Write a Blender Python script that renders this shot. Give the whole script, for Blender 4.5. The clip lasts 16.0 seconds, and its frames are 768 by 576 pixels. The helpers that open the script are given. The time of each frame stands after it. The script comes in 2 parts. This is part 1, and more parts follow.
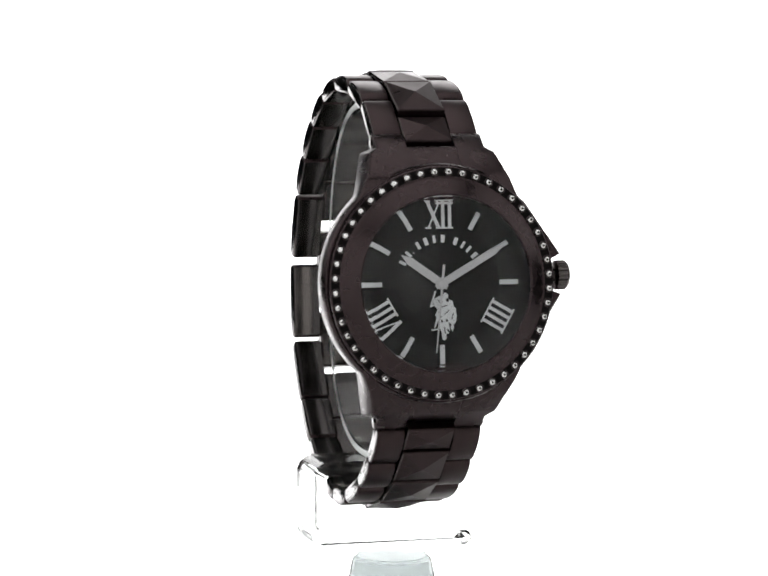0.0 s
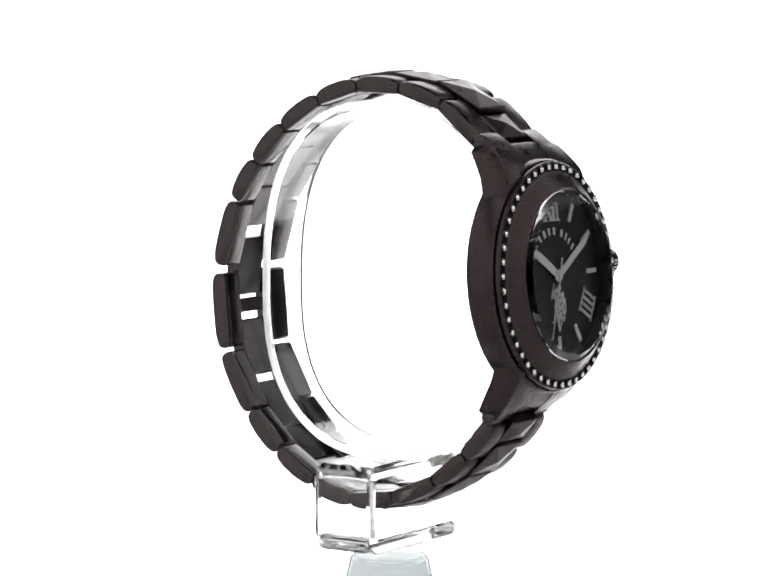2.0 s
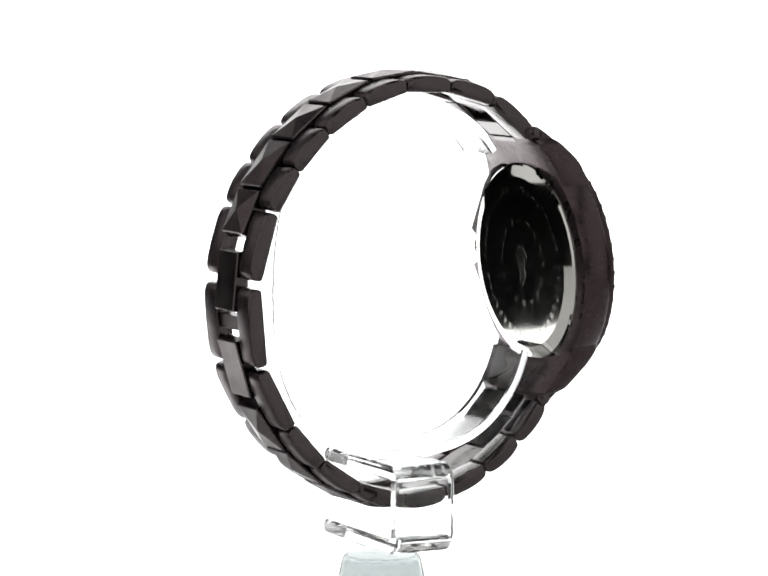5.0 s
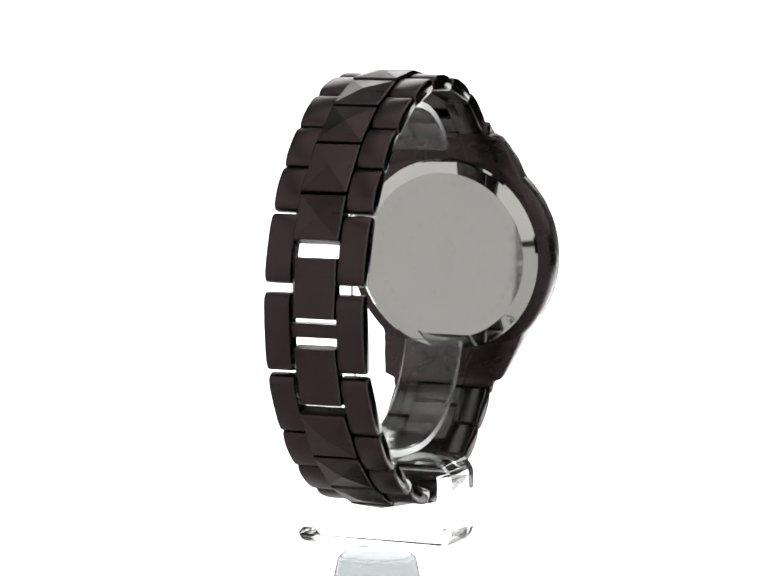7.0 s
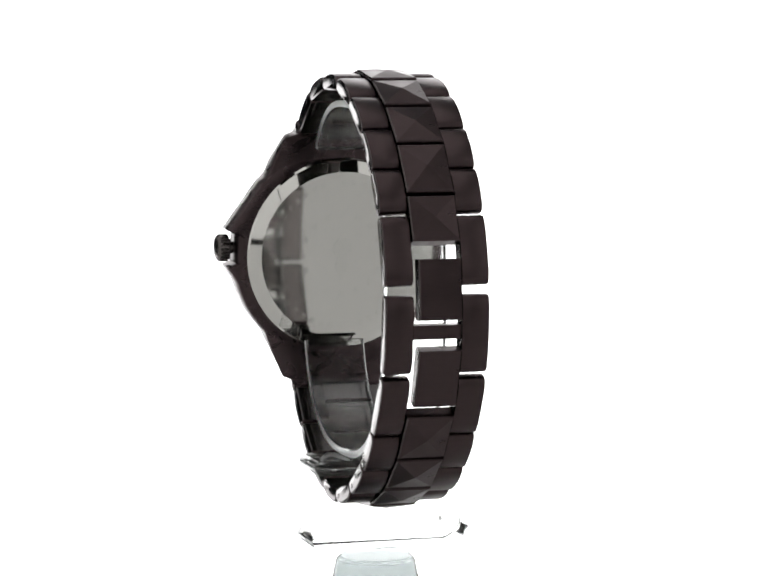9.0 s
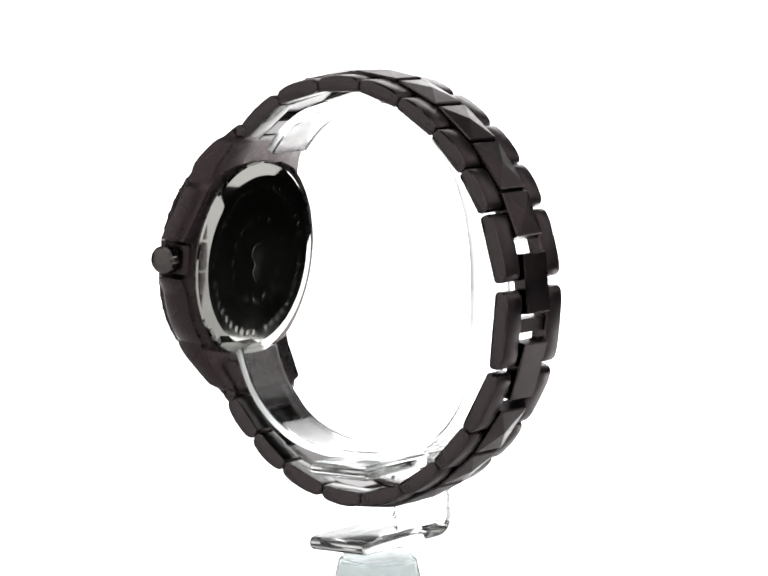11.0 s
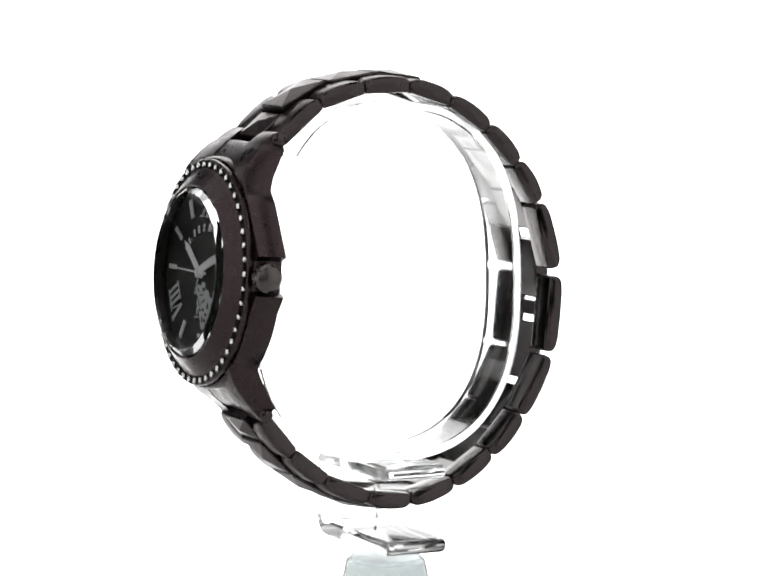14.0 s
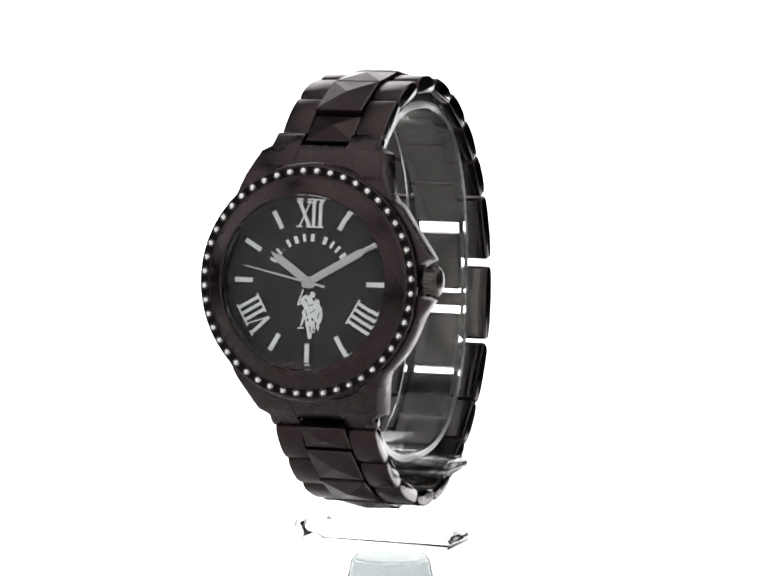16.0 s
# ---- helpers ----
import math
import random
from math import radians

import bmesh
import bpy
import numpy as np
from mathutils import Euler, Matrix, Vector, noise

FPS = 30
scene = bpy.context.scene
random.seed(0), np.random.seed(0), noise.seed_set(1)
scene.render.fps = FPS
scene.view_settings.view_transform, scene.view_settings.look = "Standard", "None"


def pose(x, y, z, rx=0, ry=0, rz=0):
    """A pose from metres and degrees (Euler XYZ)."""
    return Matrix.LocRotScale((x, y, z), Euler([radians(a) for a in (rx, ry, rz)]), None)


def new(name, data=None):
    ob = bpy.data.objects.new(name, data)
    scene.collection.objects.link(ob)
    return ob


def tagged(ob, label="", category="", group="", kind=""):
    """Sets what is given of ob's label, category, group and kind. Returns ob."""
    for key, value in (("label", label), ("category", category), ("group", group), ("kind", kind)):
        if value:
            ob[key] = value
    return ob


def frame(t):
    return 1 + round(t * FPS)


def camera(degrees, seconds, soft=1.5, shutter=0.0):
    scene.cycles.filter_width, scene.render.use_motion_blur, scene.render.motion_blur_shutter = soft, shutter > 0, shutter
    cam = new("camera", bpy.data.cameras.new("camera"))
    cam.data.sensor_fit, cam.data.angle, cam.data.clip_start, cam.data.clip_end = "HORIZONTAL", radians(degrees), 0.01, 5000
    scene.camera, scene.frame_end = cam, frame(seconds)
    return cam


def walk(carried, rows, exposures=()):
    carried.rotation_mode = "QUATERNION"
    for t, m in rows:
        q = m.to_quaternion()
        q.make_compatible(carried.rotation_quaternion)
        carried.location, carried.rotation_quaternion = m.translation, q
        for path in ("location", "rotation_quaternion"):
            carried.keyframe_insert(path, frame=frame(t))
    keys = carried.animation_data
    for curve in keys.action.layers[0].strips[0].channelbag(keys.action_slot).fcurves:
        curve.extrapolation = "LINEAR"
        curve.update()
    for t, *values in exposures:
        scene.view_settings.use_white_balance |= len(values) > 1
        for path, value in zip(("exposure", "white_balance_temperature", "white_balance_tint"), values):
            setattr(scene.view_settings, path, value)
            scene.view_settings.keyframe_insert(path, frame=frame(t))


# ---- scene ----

# ---- camera: still on its tripod, a long lens over a turntable ----
Z0 = 0.092  # height of the watch's own origin over the table
cam = camera(12.616, 16.0, soft=1.9)
CAM = pose(0, -0.6000, Z0 + 0.0387, 84.343, 0, 0.012) @ pose(0, 0, 0, 0, 0, 0.226)
walk(cam, [(0.0, CAM), (16.0, CAM)], exposures=[(0.0, 0.0), (16.0, 0.0)])


# ---- nodes ----
def material(name, color, rough=0.5, metal=0.0, grain=0.0, scale=900.0, bump=0.0, stretch=(1, 1, 1),
             transmission=0.0, ior=1.5, coat=0.0, spots=0.0, emit=0.0):
    m = bpy.data.materials.new(name)
    m.use_nodes = True
    nt = m.node_tree
    p = nt.nodes["Principled BSDF"]
    p.inputs["Base Color"].default_value = (*color, 1)
    p.inputs["Roughness"].default_value = rough
    p.inputs["Metallic"].default_value = metal
    p.inputs["Transmission Weight"].default_value = transmission
    p.inputs["IOR"].default_value = ior
    p.inputs["Coat Weight"].default_value = coat
    if emit:
        p.inputs["Emission Color"].default_value = (1, 1, 1, 1)
        p.inputs["Emission Strength"].default_value = emit
    if grain or bump or spots:
        tc = nt.nodes.new("ShaderNodeTexCoord")
        mp = nt.nodes.new("ShaderNodeMapping")
        mp.inputs["Scale"].default_value = stretch
        nt.links.new(tc.outputs["Object"], mp.inputs["Vector"])
        fine = nt.nodes.new("ShaderNodeTexNoise")
        fine.inputs["Scale"].default_value = scale
        fine.inputs["Detail"].default_value = 4
        nt.links.new(mp.outputs["Vector"], fine.inputs["Vector"])
        broad = nt.nodes.new("ShaderNodeTexNoise")
        broad.inputs["Scale"].default_value = scale / 9
        broad.inputs["Detail"].default_value = 2
        nt.links.new(tc.outputs["Object"], broad.inputs["Vector"])
        if grain:
            mix = nt.nodes.new("ShaderNodeMix")
            mix.data_type = "RGBA"
            mix.inputs["A"].default_value = (*[c * (1 - grain) for c in color], 1)
            mix.inputs["B"].default_value = (*[c * (1 + grain) for c in color], 1)
            both = nt.nodes.new("ShaderNodeMath")
            both.operation = "MULTIPLY_ADD"
            both.inputs[1].default_value = 0.5
            half = nt.nodes.new("ShaderNodeMath")
            half.operation = "MULTIPLY"
            half.inputs[1].default_value = 0.5
            nt.links.new(broad.outputs["Fac"], half.inputs[0])
            nt.links.new(fine.outputs["Fac"], both.inputs[0])
            nt.links.new(half.outputs[0], both.inputs[2])
            nt.links.new(both.outputs[0], mix.inputs["Factor"])
            nt.links.new(mix.outputs["Result"], p.inputs["Base Color"])
        if spots:
            span = nt.nodes.new("ShaderNodeMapRange")
            span.inputs["From Min"].default_value, span.inputs["From Max"].default_value = 0.3, 0.7
            span.inputs["To Min"].default_value, span.inputs["To Max"].default_value = rough * (1 - spots), rough * (1 + spots)
            nt.links.new(broad.outputs["Fac"], span.inputs["Value"])
            nt.links.new(span.outputs["Result"], p.inputs["Roughness"])
        if bump:
            b = nt.nodes.new("ShaderNodeBump")
            b.inputs["Strength"].default_value = bump
            b.inputs["Distance"].default_value = 0.00005
            nt.links.new(fine.outputs["Fac"], b.inputs["Height"])
            nt.links.new(b.outputs["Normal"], p.inputs["Normal"])
    return m


# ---- light: a dim studio with a backlit white sweep and added, unseen glowing panels ----
world = bpy.data.worlds.new("studio")
scene.world = world
world.use_nodes = True
world.node_tree.nodes["Background"].inputs["Color"].default_value = (0.02, 0.02, 0.02, 1)
world.node_tree.nodes["Background"].inputs["Strength"].default_value = 0.3

SWEEP = material("backlit_white_acrylic", (0.85, 0.85, 0.85), 0.5, emit=2.2, grain=0.02, scale=60)
GLOW_PANEL = material("glowing_white_panel", (0.35, 0.35, 0.34), 0.9, emit=0.61, grain=0.05, scale=300, bump=0.2)
TOPLIGHT = material("glowing_top_panel", (0.8, 0.8, 0.8), 0.9, emit=0.38, grain=0.04, scale=300, bump=0.2)
TABLE = material("white_laminate", (0.78, 0.78, 0.77), 0.45, grain=0.03, scale=80)
STUDIO = material("dark_studio_paint", (0.035, 0.034, 0.033), 0.8, grain=0.2, scale=20)

# ---- materials ----
BLACK_METAL = material("black_plated_metal", (0.051, 0.0370, 0.0380), 0.33, 1.0, grain=0.12, scale=2500, bump=0.06,
                       stretch=(0.15, 1, 1), spots=0.2)
SATIN_BLACK = material("satin_black_metal", (0.054, 0.0400, 0.0415), 0.29, 1.0, grain=0.10, scale=3000, bump=0.05, spots=0.2)
# crown colour lightened to stand in for the bright reflection on its dome
CROWN_METAL = material("lightened_crown_metal", (0.11, 0.098, 0.095), 0.24, 1.0, grain=0.15, scale=2500, spots=0.2)
DARK_GLOSS = material("glossy_black_metal", (0.070, 0.059, 0.059), 0.14, 1.0, grain=0.1, scale=1800, spots=0.2)
# inner link faces: backdrop's grazing reflection helped along by a lighter base colour
INNER_BRIGHT = material("brightened_inner_metal", (0.072, 0.066, 0.065), 0.17, 1.0, grain=0.12, scale=1800, spots=0.25)
CHANNEL = material("matt_black_groove", (0.010, 0.009, 0.009), 0.4, 1.0, grain=0.2, scale=3000)
STEEL = material("polished_steel", (0.57, 0.56, 0.53), 0.05, 1.0, grain=0.03, scale=700, bump=0.01, spots=0.3)
ENGRAVED = material("engraved_steel", (0.56, 0.55, 0.52), 0.095, 1.0)
DIAL_BLACK = material("black_dial_lacquer", (0.0062, 0.0062, 0.0068), 0.6, 0.0, grain=0.15, scale=2500)
SILVER = material("silver_print", (0.86, 0.89, 0.89), 0.38, 0.72, grain=0.10, scale=6000, bump=0.05)
HAND_SILVER = material("brushed_silver_hand", (0.70, 0.71, 0.71), 0.45, 0.2, grain=0.08, scale=6000, stretch=(1, 0.1, 1))
CRYSTAL = material("coated_crystal_glass", (0.98, 0.975, 0.98), 0.0, transmission=1.0, ior=1.21)
STONE = material("foil_backed_rhinestone", (0.93, 0.93, 0.92), 0.04, 1.0, grain=0.05, scale=2000)
ACRYLIC = material("clear_acrylic", (0.965, 0.975, 0.97), 0.09, transmission=1.0, ior=1.34, bump=0.03, scale=300)
SAWN = material("sawn_acrylic_edge", (0.93, 0.945, 0.94), 0.38, transmission=1.0, ior=1.42, bump=0.25, scale=1800)
FROSTED = material("pale_frosted_acrylic", (0.425, 0.45, 0.448), 0.25, transmission=1.0, ior=1.02, grain=0.02, scale=400)


# ---- mesh tools (millimetres in, metres out) ----
def finish(name, bm, mat, parent=None, label="", m=None, smooth=35):
    bmesh.ops.recalc_face_normals(bm, faces=bm.faces)
    me = bpy.data.meshes.new(name)
    bm.to_mesh(me)
    bm.free()
    if smooth:
        me.shade_smooth()
        me.set_sharp_from_angle(angle=radians(smooth))
    me.materials.append(mat)
    ob = new(name, me)
    if parent:
        ob.parent = parent
    if m is not None:
        ob.matrix_basis = m
    if label:
        tagged(ob, label)
    return ob


part = finish


def polish(ob):
    """Gives a link's flanks the glossy finish and its inner face, on the wrist's side, the brightened one."""
    ob.data.materials.append(DARK_GLOSS)
    ob.data.materials.append(INNER_BRIGHT)
    for f in ob.data.polygons:
        if abs(f.normal.x) > 0.6:
            f.material_index = 1
        elif f.normal.z < -0.85:
            f.material_index = 2


def saw_edges(ob, axis):
    """Gives the narrow cut edges of a clear strip their dull finish."""
    ob.data.materials.append(SAWN)
    for f in ob.data.polygons:
        if abs(f.normal[axis]) > 0.9:
            f.material_index = 1


def mm(x, y, z):
    return (x * 0.001, y * 0.001, z * 0.001)


def rings(bm, loops, close=True):
    """Joins equal loops of points into a skin, capped at both ends."""
    vs = [[bm.verts.new(mm(*p)) for p in lp] for lp in loops]
    n = len(loops[0])
    for a, b in zip(vs, vs[1:]):
        for i in range(n):
            bm.faces.new((a[i], a[(i + 1) % n], b[(i + 1) % n], b[i]))
    if close:
        bm.faces.new(vs[0])
        bm.faces.new(vs[-1][::-1])
    return vs


def lathe(bm, profile, n=96, centre=(0, 0), closed=True):
    """Turns a profile of (radius, height) round the z axis."""
    cols = []
    for k in range(n):
        a = 2 * math.pi * k / n
        cols.append([bm.verts.new(mm(centre[0] + r * math.cos(a), centre[1] + r * math.sin(a), h)) if r > 1e-6 else None for r, h in profile])
    poles = {j: bm.verts.new(mm(centre[0], centre[1], h)) for j, (r, h) in enumerate(profile) if r <= 1e-6}
    last = len(profile) if closed else len(profile) - 1
    for k in range(n):
        a, b = cols[k], cols[(k + 1) % n]
        for j in range(last):
            i2 = (j + 1) % len(profile)
            f = []
            for v in (a[j] or poles[j], b[j] or poles[j], b[i2] or poles[i2], a[i2] or poles[i2]):
                if v not in f:
                    f.append(v)
            if len(f) > 2:
                bm.faces.new(f)


def inset_loop(lp, e):
    """A plane loop of (a, b) drawn in towards its middle by about e."""
    ca = sum(p[0] for p in lp) / len(lp)
    cb = sum(p[1] for p in lp) / len(lp)
    out = []
    for a, b in lp:
        da, db = a - ca, b - cb
        ln = math.hypot(da, db) or 1
        out.append((a - e * (abs(da) > 1e-9) * math.copysign(min(1, abs(da)), da), b - e * (abs(db) > 1e-9) * math.copysign(min(1, abs(db)), db)))
    return out


def slab(bm, outline, h0, h1, bevel=0.0):
    """A plate with a plane outline (x, y) from height h0 to h1, its upper edge broken."""
    loops = [[(a, b, h0) for a, b in outline]]
    if bevel:
        loops += [[(a, b, h1 - bevel) for a, b in outline], [(a, b, h1) for a, b in inset_loop(outline, bevel)]]
    else:
        loops += [[(a, b, h1) for a, b in outline]]
    rings(bm, loops)


def bar(bm, x0, y0, x1, y1, w, h0, h1):
    """A straight bar of width w from one point to another."""
    dx, dy = x1 - x0, y1 - y0
    ln = math.hypot(dx, dy)
    nx, ny = -dy / ln * w / 2, dx / ln * w / 2
    slab(bm, [(x0 - nx, y0 - ny), (x1 - nx, y1 - ny), (x1 + nx, y1 + ny), (x0 + nx, y0 + ny)], h0, h1)


# ---- the studio ----
def studio():
    bm = bmesh.new()  # sweep: table top, curve and back in one sheet
    prof = [(0.10, 0.0), (0.30, 0.0)]
    for k in range(1, 13):
        a = radians(90 * k / 12)
        prof.append((0.30 + 0.25 * math.sin(a), 0.25 - 0.25 * math.cos(a)))
    prof.append((0.55, 0.62))
    front = [[bm.verts.new((x * 0.265, y, z)) for y, z in prof] for x in (-1, 1)]
    back = [[bm.verts.new((x * 0.265, y + 0.004 * (z > 0.1), z - 0.004)) for y, z in prof] for x in (-1, 1)]
    for s, flip in ((front, 1), (back, 0)):
        for a, b, c, d in zip(s[0], s[1], s[1][1:], s[0][1:]):
            bm.faces.new((a, b, c, d) if flip else (d, c, b, a))
    ob = finish("backdrop", bm, SWEEP, smooth=60)
    tagged(ob, "backlit white acrylic sweep rising behind the stand", "backdrop", kind="structure")
    bm = bmesh.new()
    rings(bm, [[(x, y, z) for x, y in ((-360, -420), (360, -420), (360, 98), (-360, 98))] for z in (-20, 0)])
    tagged(finish("table_top", bm, TABLE, smooth=0), "plain white table top under the stand", "table", kind="structure")

    def panel(name, w, h, mat, m, label):
        b = bmesh.new()
        rings(b, [[(-w, -h, 0), (w, -h, 0), (w, h, 0), (-w, h, 0)], [(-w, -h, -6), (w, -h, -6), (w, h, -6), (-w, h, -6)]])
        tagged(finish(name, b, mat, m=m, smooth=0), label, "diffuser", kind="structure")

    # side panels are unseen, added to give the metal its bright reflections
    for s, w, y in ((-1, 390, -0.39), (1, 325, -0.335)):
        panel("glow_panel_side", w, 540, GLOW_PANEL, Matrix.Translation((s * 0.56, y, 0.26)) @ pose(0, 0, 0, 90, 0, -s * 90), "unseen glowing white panel added to light the watch")
        # invented fill: a high glowing panel that lifts the metal but misses the dial
        panel("glow_panel_side", 230, 330, GLOW_PANEL, Matrix.Translation((s * 0.56, 0.235, 0.50)) @ pose(0, 0, 0, 90, 0, -s * 90), "unseen glowing panel added high beside the sweep to brighten the metal")
    # added front panels out of view, glowing by themselves, the right one raised
    panel("glow_panel_front", 370, 420, GLOW_PANEL, pose(-0.25, -0.84, 0.38, -90, 0, 0), "unseen glowing white panel added to light the watch")
    panel("glow_panel_front", 205, 340, GLOW_PANEL, pose(0.33, -0.84, 0.46, -90, 0, 0), "unseen glowing white panel added to light the watch, set higher")
    # overhead fill, added out of view; its surface glows by itself
    panel("glow_panel_top", 420, 480, TOPLIGHT, pose(0, -0.2, 0.85, 180, 0, 0), "unseen glowing panel added overhead as fill light")
    bm = bmesh.new()
    bmesh.ops.create_cube(bm, size=1, matrix=Matrix.Translation((0, 0, 0.7)) @ Matrix.Diagonal((5, 5, 3, 1)))
    bmesh.ops.reverse_faces(bm, faces=bm.faces)
    me = bpy.data.meshes.new("wall_studio")
    bm.to_mesh(me)
    bm.free()
    me.materials.append(STUDIO)
    tagged(new("wall_studio", me), "dark painted walls of the studio", "wall", kind="structure")


studio()

# ---- the wristwatch ----
watch = tagged(new("wristwatch"), "black-brown metal wristwatch with rhinestone bezel on a clear stand", "wristwatch")
HEAD = pose(-0.0002, -0.0340, -0.0167, 85.4, 0, 0)  # the dial's own frame: right, up, out


def case_outline(n=240):
    """Round case with a pointed guard above and below the crown."""
    out = []
    for k in range(n):
        a = 2 * math.pi * k / n
        r = 19.75
        c, q = math.cos(a), math.sin(a)
        if c > 0:  # straight flanks from the two tips back to the round
            (tx, tv), (ex, ev) = ((21.05, 4.3), (14.5, 13.7)) if q > 0.05 else ((20.95, -2.4), (14.6, -11.9))
            s = abs(q)
            nx, ny = abs(ev - tv), tx - ex
            d = (nx * tx + ny * abs(tv)) / (nx * c + ny * s)
            if s * d < abs(tv):
                d = tx / c
            if s * d < abs(ev):
                r = max(r, d)
            if -1.8 < q * 19.4 / c < 3.7:
                r = 19.3 / c
        out.append((r * math.cos(a), r * math.sin(a)))
    return out


def watch_case():
    bm = bmesh.new()
    o = case_outline()
    loops = []
    for k, h in ((0.93, -5.9), (0.985, -5.5), (1.0, -4.9), (1.0, -0.9), (0.985, -0.45), (0.78, -0.4), (0.76, -1.6)):
        loops.append([(a * k, b * k, h) for a, b in o])
    rings(bm, loops)
    part("case", bm, SATIN_BLACK, watch, "satin black metal case with pointed crown guard", HEAD)
    for sv in (1, -1):
        if sv > 0:  # along the lug: distance from the middle, front, back
            runs = [(13.0, -0.7, -5.2), (14.6, -0.4, -5.3), (15.2, -0.35, -5.4), (16.2, -0.3, -5.65), (17.3, -0.4, -5.95), (18.5, -1.0, -6.5), (19.7, -1.9, -7.15), (20.6, -2.65, -7.6), (21.4, -3.4, -8.05), (21.6, -3.6, -8.2), (22.4, -4.4, -8.9), (22.7, -4.7, -9.2), (23.3, -5.4, -9.5), (24.0, -6.25, -9.4), (24.5, -7.1, -8.9), (24.7, -7.7, -8.3)]
        else:
            runs = [(13.0, -0.7, -5.2), (14.6, -0.25, -5.3), (15.2, -0.2, -5.5), (15.9, -0.5, -5.9), (16.8, -1.0, -6.4), (17.7, -1.65, -7.1), (19.2, -3.0, -8.2), (20.4, -4.2, -9.1), (21.4, -5.2, -9.85), (21.6, -5.45, -10.0), (22.4, -6.5, -10.4), (23.2, -7.6, -10.5), (24.0, -8.6, -10.1), (24.4, -9.1, -9.5)]

        def width(v):
            if v > 22.4:  # narrow tongue beside the first link
                return 9.3
            if v > 21.6:
                return 11.1 - (v - 21.6) * 2.2
            if v > 14.5:
                return 11.1 + (21.6 - v) * (13.5 - 11.1) / 7.1
            return 13.5 + (14.5 - v) * 0.75
        for su in (1, -1):
            loops = []
            for v, f, r in runs:
                w = width(v)
                k = max(0.0, min(1.0, (v - 14.6) / 4.0)) * min(1.0, max(0.0, 22.4 - v) / 0.8)
                wf, wb = w - 0.4 * k, w + 0.3 * k  # flanks lean outward to the back
                c = min(0.45, (f - r) * 0.3)
                loops.append([(su * x, sv * v, d) for x, d in ((4.2, r), (wb - c, r), (wb - 0.25 * c, r + 0.35 * c), (wb, r + c), (wf, f - c), (wf - 0.25 * c, f - 0.35 * c), (wf - c, f), (4.2, f))])
            bm = bmesh.new()
            rings(bm, loops)
            part("lug", bm, SATIN_BLACK, watch, m=HEAD, smooth=50)
            bm = bmesh.new()
            lathe(bm, [(0, 0.1), (0.9, 0.1), (1.2, -0.1), (1.25, -0.5), (1.25, -1.6), (0, -1.6)], 24, closed=False)
            v, d = (23.45, -7.7) if sv > 0 else (23.0, -9.2)
            part("lug_pin", bm, DARK_GLOSS, watch, m=HEAD @ pose(su * 0.0094, sv * v * 0.001, d * 0.001, 0, 90 * su, 0))
        bm = bmesh.new()
        rings(bm, [[(x, sv * min(v, 22.6 if sv > 0 else 22.9), d) for x, d in ((-4.17, r), (4.17, r), (4.17, f - 0.12), (-4.17, f - 0.12))] for v, f, r in runs if v < 24.1])
        part("end_piece", bm, SATIN_BLACK, watch, m=HEAD, smooth=50)

    bm = bmesh.new()
    lathe(bm, [(19.0, -0.5), (19.25, 0.1), (19.2, 0.55), (19.02, 0.74), (17.62, 0.74), (17.05, 1.12), (14.95, 2.85), (14.7, 2.98), (14.5, 2.9), (14.45, 2.7), (14.42, -1.6), (17.5, -0.5)], 128)
    bezel = part("bezel", bm, SATIN_BLACK, watch, "sloping black bezel ring set with rhinestones", HEAD)
    bm = bmesh.new()
    lathe(bm, [(19.02, 0.7), (19.0, 0.78), (17.62, 0.78), (17.6, 0.7)], 128)
    part("stone_channel", bm, CHANNEL, bezel, "matt black groove under the stones")
    # rhinestones, each in a little cup
    bm = bmesh.new()
    n = 10
    loops = []
    for r, h, tw in ((0.53, -0.25, 0), (0.56, 0.02, 0), (0.42, 0.28, 0.5), (0.22, 0.41, 0)):
        loops.append([(r * math.cos(2 * math.pi * (k + tw) / n), r * math.sin(2 * math.pi * (k + tw) / n), h) for k in range(n)])
    rings(bm, loops)
    first = finish("rhinestone", bm, STONE, bezel, smooth=0)
    cupm = bmesh.new()
    lathe(cupm, [(0.54, -0.2), (0.76, -0.2), (0.73, 0.08), (0.58, 0.11)], 16)
    cup = finish("setting", cupm, DARK_GLOSS, bezel)
    for k in range(48):
        a = radians(7.5 * k + 3.75)
        spot = pose(0.01832 * math.cos(a), 0.01832 * math.sin(a), 0.00082, 0, 0, 37 * k)
        for src in (first, cup):
            ob = src if k == 0 else src.copy()
            if k:
                scene.collection.objects.link(ob)
            ob.matrix_basis = spot

    bm = bmesh.new()
    lathe(bm, [(0, 0.7), (14.2, 0.7), (14.38, 0.85), (14.38, 2.75), (14.28, 2.98), (13.4, 3.7), (13.1, 3.8), (7, 3.9), (0, 3.93)], 128, closed=False)
    part("crystal", bm, CRYSTAL, watch, "thick clear watch crystal with bevelled edge", HEAD, 18)
    DEEP = HEAD @ pose(0, 0, -0.0009)  # the sunk dial

    bm = bmesh.new()
    lathe(bm, [(0, 0), (14.4, 0), (14.4, -0.35), (0, -0.35)], 128, closed=False)
    dial = part("dial", bm, DIAL_BLACK, watch, "black dial with silver markers and numerals", DEEP)
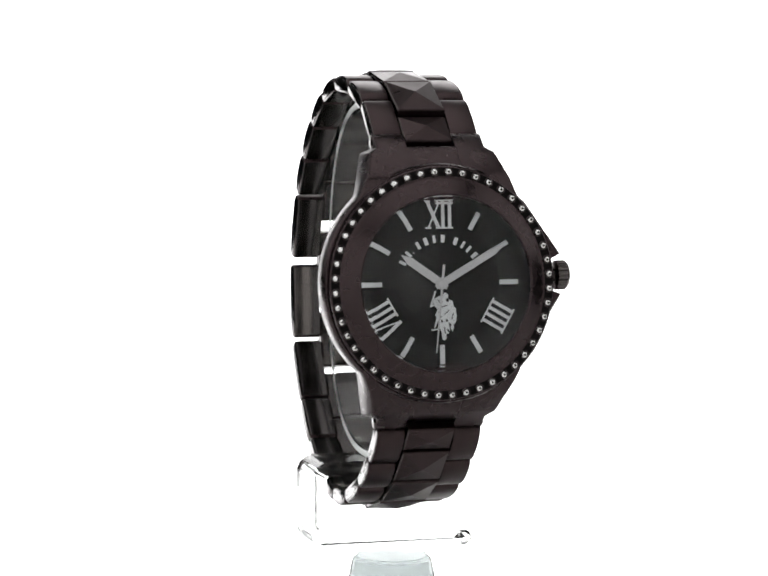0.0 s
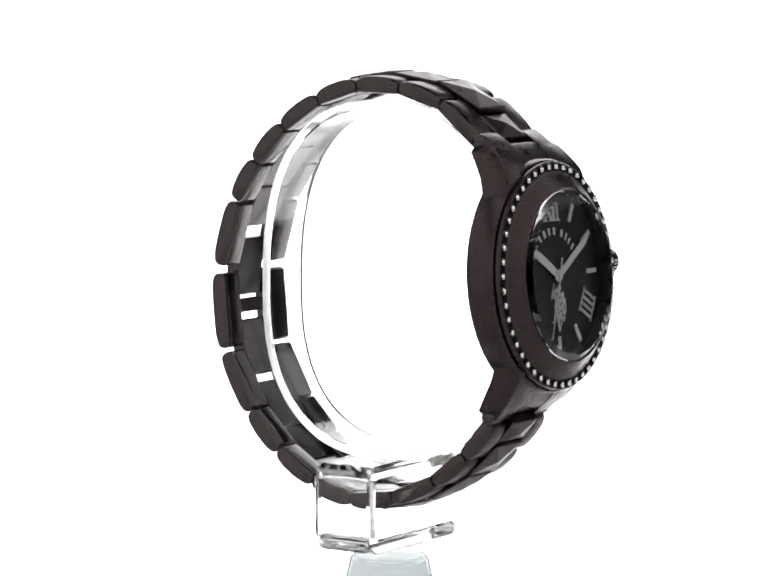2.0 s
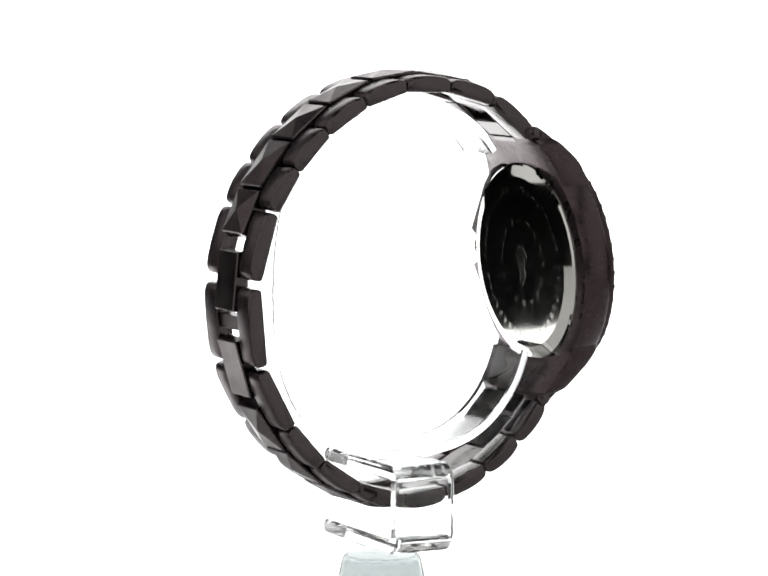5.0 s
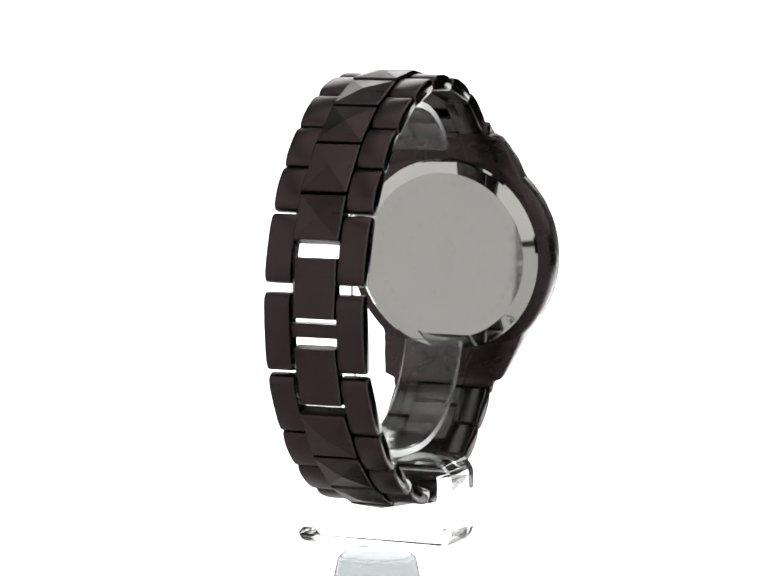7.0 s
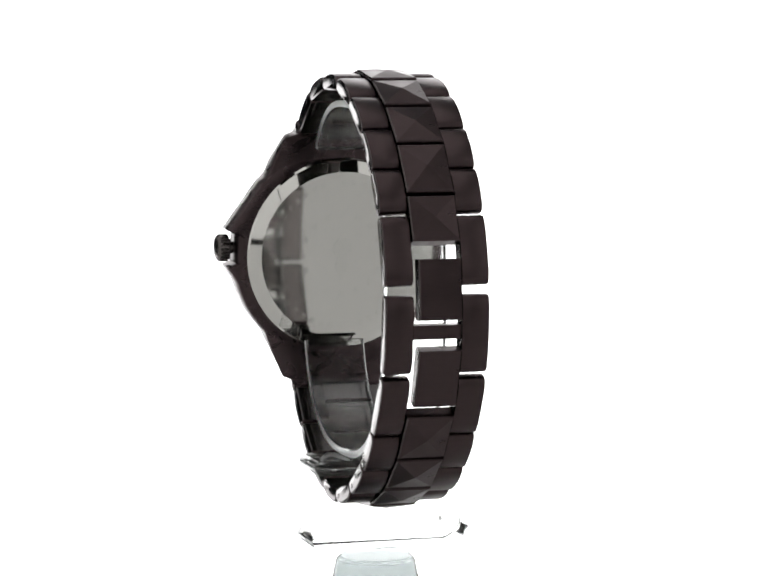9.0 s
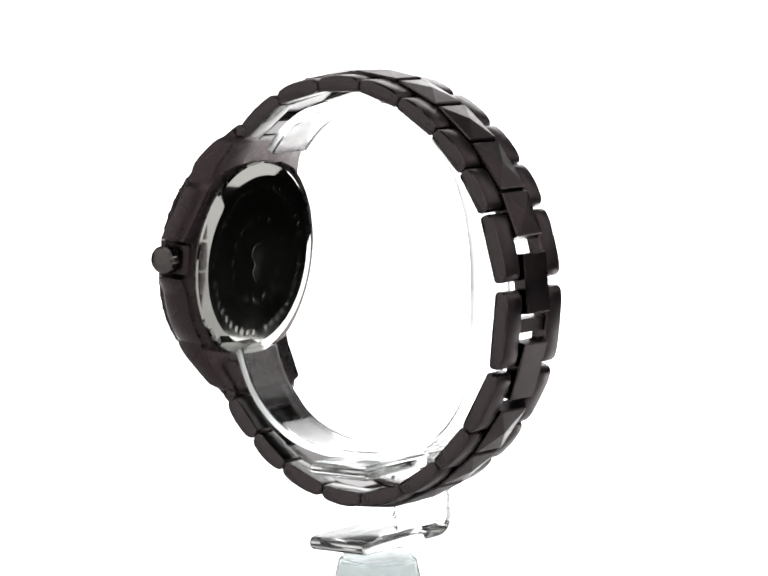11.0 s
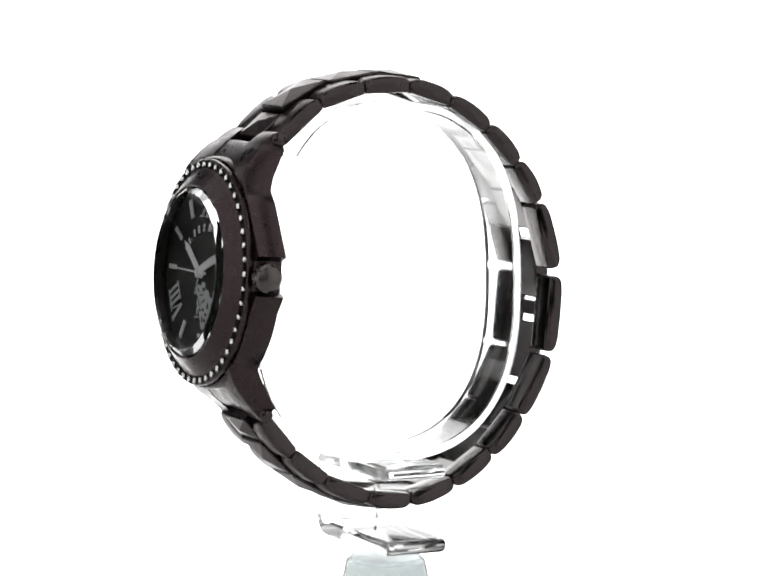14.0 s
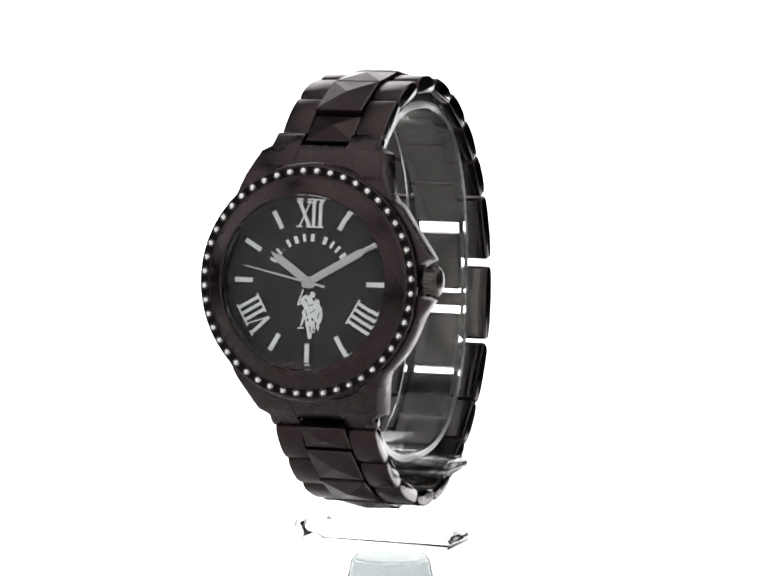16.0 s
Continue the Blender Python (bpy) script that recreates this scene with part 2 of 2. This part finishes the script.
    for hour in (1, 2, 3, 5, 6, 7, 9, 10, 11):
        b = bmesh.new()
        slab(b, [(-0.4, 10.0), (0.4, 10.0), (0.4, 13.1), (-0.4, 13.1)], 0.0, 0.22, 0.06)
        part("hour_marker", b, SILVER, dial, m=pose(0, 0, 0, 0, 0, -30 * hour), smooth=0)

    def stem(b, x):  # the numeral I
        slab(b, [(x - 0.29, -2.1), (x + 0.29, -2.1), (x + 0.29, 2.1), (x - 0.29, 2.1)], 0, 0.16)
        for s in (-1, 1):
            slab(b, [(x - 0.62, s * 2.1 - 0.14), (x + 0.62, s * 2.1 - 0.14), (x + 0.62, s * 2.1 + 0.14), (x - 0.62, s * 2.1 + 0.14)], 0.002, 0.17)

    def cross(b, x):  # the numeral X
        bar(b, x - 0.95, 2.1, x + 0.95, -2.1, 0.62, 0, 0.16)
        bar(b, x - 0.95, -2.1, x + 0.95, 2.1, 0.24, 0.002, 0.17)
        for sx in (-1, 1):
            for s in (-1, 1):
                bar(b, x + sx * 0.95 - 0.55, s * 2.1, x + sx * 0.95 + 0.55, s * 2.1, 0.26, 0.004, 0.175)

    def vee(b, x):  # the numeral V
        bar(b, x - 0.95, 2.1, x, -2.2, 0.6, 0, 0.16)
        bar(b, x + 0.95, 2.1, x, -2.2, 0.24, 0.002, 0.17)
        for sx in (-1, 1):
            bar(b, x + sx * 0.95 - 0.5, 2.1, x + sx * 0.95 + 0.5, 2.1, 0.26, 0.004, 0.175)

    for hour, marks in ((12, "XII"), (4, "IIII"), (8, "VIII")):
        b = bmesh.new()
        wide = {"X": 2.25, "I": 1.22, "V": 2.1}
        x = -sum(wide[c] for c in marks) / 2
        for c in marks:
            {"X": cross, "I": stem, "V": vee}[c](b, x + wide[c] / 2)
            x += wide[c]
        part("numeral", b, SILVER, dial, "silver Roman numeral " + marks, pose(0, 0, 0, 0, 0, -30 * hour) @ pose(0, 0.0110, 0) @ Matrix.Diagonal((0.93, 0.93, 1, 1)), 0)
    # maker's arc of lettering and emblem, as plain shapes
    for a, w, tall in ((62, 0.85, 1.25), (55.5, 0.22, 0.3), (48.5, 0.75, 1.25), (42, 0.22, 0.3), (31.5, 0.85, 1.25), (20, 1.05, 1.25), (8.5, 0.8, 1.25), (-3, 1.05, 1.25),
                       (-20.5, 1.05, 1.25), (-31.5, 0.75, 1.25), (-41, 0.75, 1.25), (-52, 1.0, 1.25), (-60.5, 0.22, 0.3)):
        b = bmesh.new()
        bar(b, 0, 6.7, 0, 6.7 + tall, w * 0.62, 0.0, 0.05)
        part("lettering_bar", b, SILVER, dial, m=pose(0, 0, 0, 0, 0, a), smooth=0)
    b = bmesh.new()
    rng = random.Random(4)
    for x, y, rx, ry, t in ((-0.3, -3.2, 0.9, 1.3, 25), (0.6, -2.4, 0.55, 0.8, 0), (0.9, -3.9, 1.3, 1.5, -10), (0.1, -5.0, 1.2, 1.6, 8), (1.7, -5.3, 0.9, 1.6, -6), (0.5, -6.9, 0.8, 1.5, 4), (-0.9, -6.2, 0.22, 1.3, -14), (1.7, -7.0, 0.3, 0.9, 10), (0.35, -8.6, 0.4, 0.8, 0)):
        pts = []
        for k in range(14):
            u = 2 * math.pi * k / 14
            q = 0.8 + 0.4 * rng.random()
            px, py = rx * q * math.cos(u), ry * q * math.sin(u)
            pts.append((x + px * math.cos(radians(t)) - py * math.sin(radians(t)), y + px * math.sin(radians(t)) + py * math.cos(radians(t))))
        slab(b, pts, 0.0, 0.04 + 0.003 * len(b.faces) / 16)
    bar(b, -1.0, -1.2, -1.9, -3.9, 0.28, 0, 0.05)
    bar(b, -1.9, -3.8, -0.9, -3.3, 0.3, 0, 0.052)
    bar(b, -1.8, -7.6, -0.7, -7.5, 0.25, 0, 0.05)
    part("emblem", b, SILVER, dial, "silver printed emblem", smooth=0)
    b = bmesh.new()  # dark lines left open in the print
    for x0, y0, x1, y1, w in ((0.9, -2.5, 1.1, -3.0, 0.42), (0.75, -5.9, 0.9, -6.3, 0.34), (1.35, -6.6, 1.5, -7.0, 0.3), (-0.1, -6.0, 0.1, -6.4, 0.24), (0.0, -3.9, 0.9, -3.6, 0.14),
                              (1.3, -4.4, 0.4, -5.1, 0.13), (-0.5, -4.6, -0.1, -5.6, 0.14), (2.0, -4.9, 1.7, -5.9, 0.15), (0.4, -7.2, 0.55, -8.2, 0.16), (0.9, -7.5, 1.2, -8.0, 0.2), (-0.6, -2.7, -0.2, -3.3, 0.16)):
        bar(b, x0, y0, x1, y1, w, 0.07, 0.1)
    part("emblem_line", b, DIAL_BLACK, dial, "fine black lines in the emblem", smooth=0)
    # hands
    for name, length, w, ang, h in (("hour_hand", 8.4, 1.35, -305.0, 0.25), ("minute_hand", 12.2, 1.25, -60.3, 0.48)):
        b = bmesh.new()
        slab(b, [(-0.4, -1.2), (0.4, -1.2), (w / 2, 1.4), (w / 2, length - 1.9), (0.0, length), (-w / 2, length - 1.9), (-w / 2, 1.4)], h, h + 0.16, 0.07)
        slab(b, [(1.0 * math.cos(radians(18 * k)), 1.0 * math.sin(radians(18 * k))) for k in range(20)], h + 0.01, h + 0.17, 0.05)
        part(name, b, HAND_SILVER, watch, "silver baton hand", DEEP @ pose(0, 0, 0, 0, 0, ang), 0)
    b = bmesh.new()
    slab(b, [(-0.22, -3.1), (0.22, -3.1), (0.2, 0), (0.09, 11.4), (-0.09, 11.4), (-0.2, 0)], 0.72, 0.8)
    slab(b, [(0.62 * math.cos(radians(18 * k)), 0.62 * math.sin(radians(18 * k))) for k in range(20)], 0.7, 0.92, 0.05)
    second = part("second_hand", b, HAND_SILVER, watch, "thin silver second hand", DEEP, 0)

    # case back: polished plate with a bevelled chrome ring
    bm = bmesh.new()
    lathe(bm, [(17.6, -5.4), (17.55, -6.2), (17.2, -6.45), (15.3, -7.0), (15.1, -7.05), (12, -7.01), (9, -6.975), (6, -6.955), (3, -6.943), (0, -6.94), (0, -5.4)], 128, closed=False)
    back = part("case_back", bm, STEEL, watch, "polished steel case back", HEAD, 7)
    for r, n, w, tall, deep, slope in ((12.6, 44, 0.9, 1.0, -7.03, -0.75), (6.8, 16, 1.0, 1.0, -6.973, -0.4)):
        for k in range(n):
            if k % 11 == 10:
                continue
            b = bmesh.new()
            slab(b, [(-w / 2, 0), (w / 2, 0), (w / 2, tall), (-w / 2, tall)], 0, 0.06)
            part("engraving_bar", b, ENGRAVED, back, m=pose(0, 0, 0, 0, 0, 360 * k / n) @ pose(0, r * 0.001, deep * 0.001, slope, 0, 0), smooth=0)
    b = bmesh.new()
    slab(b, [((1.4 + 0.6 * math.sin(5 * u)) * math.cos(u), (3.4 + 0.8 * math.sin(3 * u)) * math.sin(u)) for u in [2 * math.pi * k / 40 for k in range(40)]], -6.975, -6.9)
    part("engraved_emblem", b, ENGRAVED, back, smooth=0)

    # crown with ribs and stem
    bm = bmesh.new()
    n = 48
    loops = []
    for k, h in ((0.8, 0.0), (1.0, 0.25), (1.0, 1.9), (0.86, 2.35), (0.5, 2.6), (0.1, 2.65)):
        loops.append([((2.35 + (0.14 if i % 2 and 0.9 < k else 0)) * k * math.cos(2 * math.pi * i / n), (2.35 + (0.14 if i % 2 and 0.9 < k else 0)) * k * math.sin(2 * math.pi * i / n), h) for i in range(n)])
    rings(bm, loops)
    loops = [[(1.1 * math.cos(2 * math.pi * i / n), 1.1 * math.sin(2 * math.pi * i / n), h) for i in range(n)] for h in (-1.5, 0.1)]
    rings(bm, loops)
    part("crown", bm, CROWN_METAL, watch, "ribbed black winding crown", HEAD @ pose(0.0200, 0.0009, -0.0020, 0, 90, 0), 30)
    return second


second_hand = watch_case()

# ---- the bracelet: joints of the loop seen from its side, (forward-back, height) in mm ----
JOINTS = [(-24.2, 5.7), (-16.6, 12.2), (-8.2, 14.7), (0.4, 14.9), (8.4, 12.3), (15.7, 7.4), (21.5, 1.1), (25.8, -6.0), (29.2, -18.3), (27.9, -32.7), (22.4, -43.1), (16.5, -49.6), (9.2, -54.4), (0.9, -56.9), (-7.2, -56.0), (-15.4, -52.5), (-21.6, -47.6), (-26.8, -41.4)]
XC = -0.05  # the bracelet's middle


def chord_pose(y, z, dy, dz, x=0.0):
    """Frame with its second axis along the loop and its third pointing out of it."""
    a = math.degrees(math.atan2(dz, dy))
    return pose((XC + x) * 0.001, y * 0.001, z * 0.001, a, 0, 0)


def side_profile(L, g0, g1):
    a, b = -L / 2 + g0, L / 2 - g1
    top = [(b - 0.5, 1.0), (b - 1.2, 1.3), (b - 2.4, 1.5), (0, 1.6), (a + 2.4, 1.5), (a + 1.2, 1.3), (a + 0.5, 1.0)]
    return [(a + 0.5, -1.35), (b - 0.5, -1.35), (b - 0.12, -1.0), (b, -0.4), (b, 0.2), (b - 0.12, 0.6)] + top + [(a + 0.12, 0.6), (a, 0.2), (a, -0.4), (a + 0.12, -1.0)]


GAPS = {7: 0.25, 8: 0.75, 9: 0.42}


def bracelet():
    n = len(JOINTS)
    for i in range(n - 1):
        (y0, z0), (y1, z1) = JOINTS[i], JOINTS[i + 1]
        dy, dz = y1 - y0, z1 - z0
        L = math.hypot(dy, dz)
        prof = side_profile(L, GAPS.get(i, 0.06), GAPS.get(i + 1, 0.06))
        bm = bmesh.new()
        loops = []
        for e, x in ((0.32, -2.45), (0.08, -2.3), (0, -2.05), (0, 2.05), (0.08, 2.3), (0.32, 2.45)):
            loops.append([(x, s, h) for s, h in (inset_loop(prof, e) if e else prof)])
        rings(bm, loops)
        me_first = None
        for sx in (-1, 1):
            m = chord_pose((y0 + y1) / 2, (z0 + z1) / 2, dy, dz, sx * 6.6)
            if me_first is None:
                me_first = part("side_link", bm, BLACK_METAL, watch, m=m, smooth=25)
                polish(me_first)
            else:
                ob = new("side_link", me_first.data)
                ob.parent = watch
                ob.matrix_basis = m
        if 2 <= i <= 14 and i not in (7, 8, 9):
            for sx in (-1, 1):
                b = bmesh.new()
                lathe(b, [(0, 0.0), (0.28, 0.0), (0.3, -0.06), (0.42, -0.06), (0.45, 0.02), (0.45, -0.3), (0, -0.3)], 14, closed=False)
                part("pin", b, DARK_GLOSS, watch, m=chord_pose((y0 + y1) / 2, (z0 + z1) / 2, dy, dz, sx * 9.07) @ pose(0, (L / 2 - 1.6) * 0.001, 0, 0, 90 * sx, 0))
        if i == 8:  # clasp bar across the open middle
            b = bmesh.new()
            rings(b, [[(x, -1.3 - 0.2, -0.9), (x, 1.1 - 0.2, -0.9), (x, 1.1 - 0.2, 0.9), (x, -1.3 - 0.2, 0.9)] for x in (-4.3, 4.3)])
            part("clasp_bar", b, BLACK_METAL, watch, m=chord_pose((y0 + y1) / 2, (z0 + z1) / 2, dy, dz), smooth=0)
    for i in range(n):
        y, z = JOINTS[i]
        ya, za = JOINTS[max(i - 1, 0)]
        yb, zb = JOINTS[min(i + 1, n - 1)]
        if i == 0:
            dy, dz = yb - y, zb - z
        elif i == n - 1:
            dy, dz = y - ya, z - za
        else:
            la, lb = math.hypot(y - ya, z - za), math.hypot(yb - y, zb - z)
            dy, dz = (y - ya) / la + (yb - y) / lb, (z - za) / la + (zb - z) / lb
        la, lb = math.hypot(y - ya, z - za) / 2, math.hypot(yb - y, zb - z) / 2
        back, fore = -(la or 1.1) + 0.12, (lb or 1.1) - 0.12
        flat = i in (8, 9)
        if i == 6:
            fore += 1.2
        if i == 7:
            back, fore = back + 1.2, 5.1
        if i == 8:
            back, fore = -5.2, 5.0
        if i == 9:
            back, fore = -4.9, 5.2
        if i == 10:
            back = -4.9
        x = 4.1
        mid = (back + fore) / 2
        b = bmesh.new()
        base = 1.2 if flat else 1.5
        xa, xb = (-4.1, 3.35) if flat else (-x, x)  # the clasp plates hang from one side
        lo = [(xa + 0.3, back + 0.3), (xb - 0.3, back + 0.3), (xb - 0.3, fore - 0.3), (xa + 0.3, fore - 0.3)]
        full = [(xa, back), (xb, back), (xb, fore), (xa, fore)]
        up = 1  # outwards of the loop in this frame
        loops = [[(p, q, up * -1.25) for p, q in lo], [(p, q, up * -1.0) for p, q in full], [(p, q, up * (base - 0.1)) for p, q in full], [(p, q, up * (base + 0.12)) for p, q in inset_loop(full, 0.18)]]
        vs = rings(b, loops, close=False)
        b.faces.new(vs[0])
        if flat:
            b.faces.new(vs[-1][::-1])
        else:
            apex = b.verts.new(mm(0, mid, up * (base + 0.85)))
            for k in range(4):
                b.faces.new((vs[-1][k], vs[-1][(k + 1) % 4], apex))
        polish(part("clasp_plate" if flat else "centre_link", b, BLACK_METAL, watch, "flat black metal clasp plate" if flat else "", chord_pose(y, z, dy, dz), 0))


bracelet()

# ---- the clear stand ----
stand = tagged(new("display_stand"), "clear acrylic watch stand with C-shaped cuff and tapered foot", "display stand")


def clear_stand():
    # cuff: a bent strip inside the bracelet, open at the case
    def strip(path, x0, x1, t, bevel=0.25):
        """Sweeps a flat strip along a path of (y, z)."""
        bm = bmesh.new()
        loops = []
        for k, (y, z) in enumerate(path):
            ya, za = path[max(k - 1, 0)]
            yb, zb = path[min(k + 1, len(path) - 1)]
            ln = math.hypot(yb - ya, zb - za)
            ny, nz = -(zb - za) / ln, (yb - ya) / ln
            sec = [(x0, -t / 2 + bevel), (x0 + bevel, -t / 2), (x1 - bevel, -t / 2), (x1, -t / 2 + bevel), (x1, t / 2 - bevel), (x1 - bevel, t / 2), (x0 + bevel, t / 2), (x0, t / 2 - bevel)]
            loops.append([(x, y + ny * h, z + nz * h) for x, h in sec])
        rings(bm, loops)
        return bm

    path = []
    for k in range(97):
        a = radians(-161 + (161 + 137) * k / 96)
        c, s = math.cos(a), math.sin(a)
        e, tall = 0.8, 32.2 if s > 0 else 28.4  # a squarish oval, flatter where it rests on the bracket
        path.append((-1.9 + (24.4 if c > 0 else 25.3 if s < 0 else 22.6) * math.copysign(abs(c) ** e, c), -21.0 + tall * math.copysign(abs(s) ** e, s)))
    saw_edges(part("cuff", strip(path, -3.8, 7.0, 1.6), ACRYLIC, stand, "bent clear acrylic strip", smooth=40), 0)

    # bracket: a flat bar bent round the lower bracelet, open at one end
    bm = bmesh.new()
    pts = [(12.6, -51.3), (-11.5, -51.3)]
    for k in range(1, 8):
        a = radians(90 + 90 * k / 8)
        pts.append((-11.5 + 1.8 * math.cos(a), -53.1 + 1.8 * math.sin(a)))
    pts += [(-13.3, -53.1), (-13.3, -61.9)]
    for k in range(1, 8):
        a = radians(180 + 90 * k / 8)
        pts.append((-11.1 + 2.2 * math.cos(a), -61.9 + 2.2 * math.sin(a)))
    pts += [(-11.1, -64.1), (13.0, -64.1)]
    loops = []
    for k, (x, z) in enumerate(pts):
        xa, za = pts[max(k - 1, 0)]
        xb, zb = pts[min(k + 1, len(pts) - 1)]
        ln = math.hypot(xb - xa, zb - za)
        nx, nz = -(zb - za) / ln, (xb - xa) / ln
        h, v = 1.3, 0.4
        sec = [(-6.2, -h + v), (-6.2 + v, -h), (5.0 - v, -h), (5.0, -h + v), (5.0, h - v), (5.0 - v, h), (-6.2 + v, h), (-6.2, h - v)]
        loops.append([(x + nx * q, y, z + nz * q) for y, q in sec])
    # rounded free ends
    ends = []
    for x0, zc in ((12.6, -51.3), (13.0, -64.1)):
        rounds = []
        for k in range(1, 5):
            a = radians(21 * k)
            rounds.append([(x0 + 1.3 * math.sin(a), y * (1 - 0.06 * (1 - math.cos(a))), zc + q * math.cos(a) * (1 if zc > -60 else -1) * -1) for y, q in sec])
        ends.append(rounds)
    loops = ends[0][::-1] + loops + ends[1]
    rings(bm, loops)
    part("bracket", bm, ACRYLIC, stand, "clear acrylic bracket bent into a C", smooth=40)
    bm = bmesh.new()
    zt = -67.7
    lathe(bm, [(0, -65.45), (6.0, -65.45), (6.0, zt), (0, zt)], 48, (1.4, -0.3), closed=False)
    part("neck", bm, FROSTED, stand, smooth=40)
    bm = bmesh.new()
    zt = -67.8
    lathe(bm, [(0, zt), (6.5, zt), (6.9, zt - 0.4), (11.9, -91.8), (11.8, -92.0), (11.3, -92.0), (6.4, zt - 0.6), (0, zt - 0.6)], 64, (1.4, -0.3), closed=False)
    part("foot", bm, FROSTED, stand, "pale hollow tapered foot", smooth=40)


clear_stand()


# ---- what moves: the turntable carries watch and stand round; the second hand ticks ----
def motions():
    turns = ((0, 16.3), (0.5, 26.45), (1, 36.75), (1.5, 47.1), (2, 57.5), (2.5, 67.8), (3, 77.8), (3.5, 87.6), (4, 97.4), (4.5, 107.3),
             (5.2, 121.2), (6.0, 137.0), (6.8, 152.7), (7.5, 166.2), (8, 176.1), (8.5, 186.4), (9, 197.0), (10.1, 219.0), (11.3, 242.8), (12, 256.4),
             (12.5, 266.0), (13, 275.8), (13.5, 286.0), (14, 296.4), (14.5, 306.8), (15, 317.3), (15.5, 328.0), (16, 338.7))
    rows = [(t, pose(0, 0, Z0, 0, 0, a)) for t, a in turns]
    walk(watch, rows)
    walk(stand, rows)
    SUNK = HEAD @ pose(0, 0, -0.0009)
    ticks = []
    for k in range(17):
        a = -(186 + 6 * k)
        for t in (k - 0.35, k + 0.55):
            if 0 <= t <= 16:
                ticks.append((t, SUNK @ pose(0, 0, 0, 0, 0, a)))
    ticks.insert(0, (0.0, SUNK @ pose(0, 0, 0, 0, 0, -186)))
    ticks.append((16.0, SUNK @ pose(0, 0, 0, 0, 0, -(186 + 96))))
    walk(second_hand, ticks)


motions()
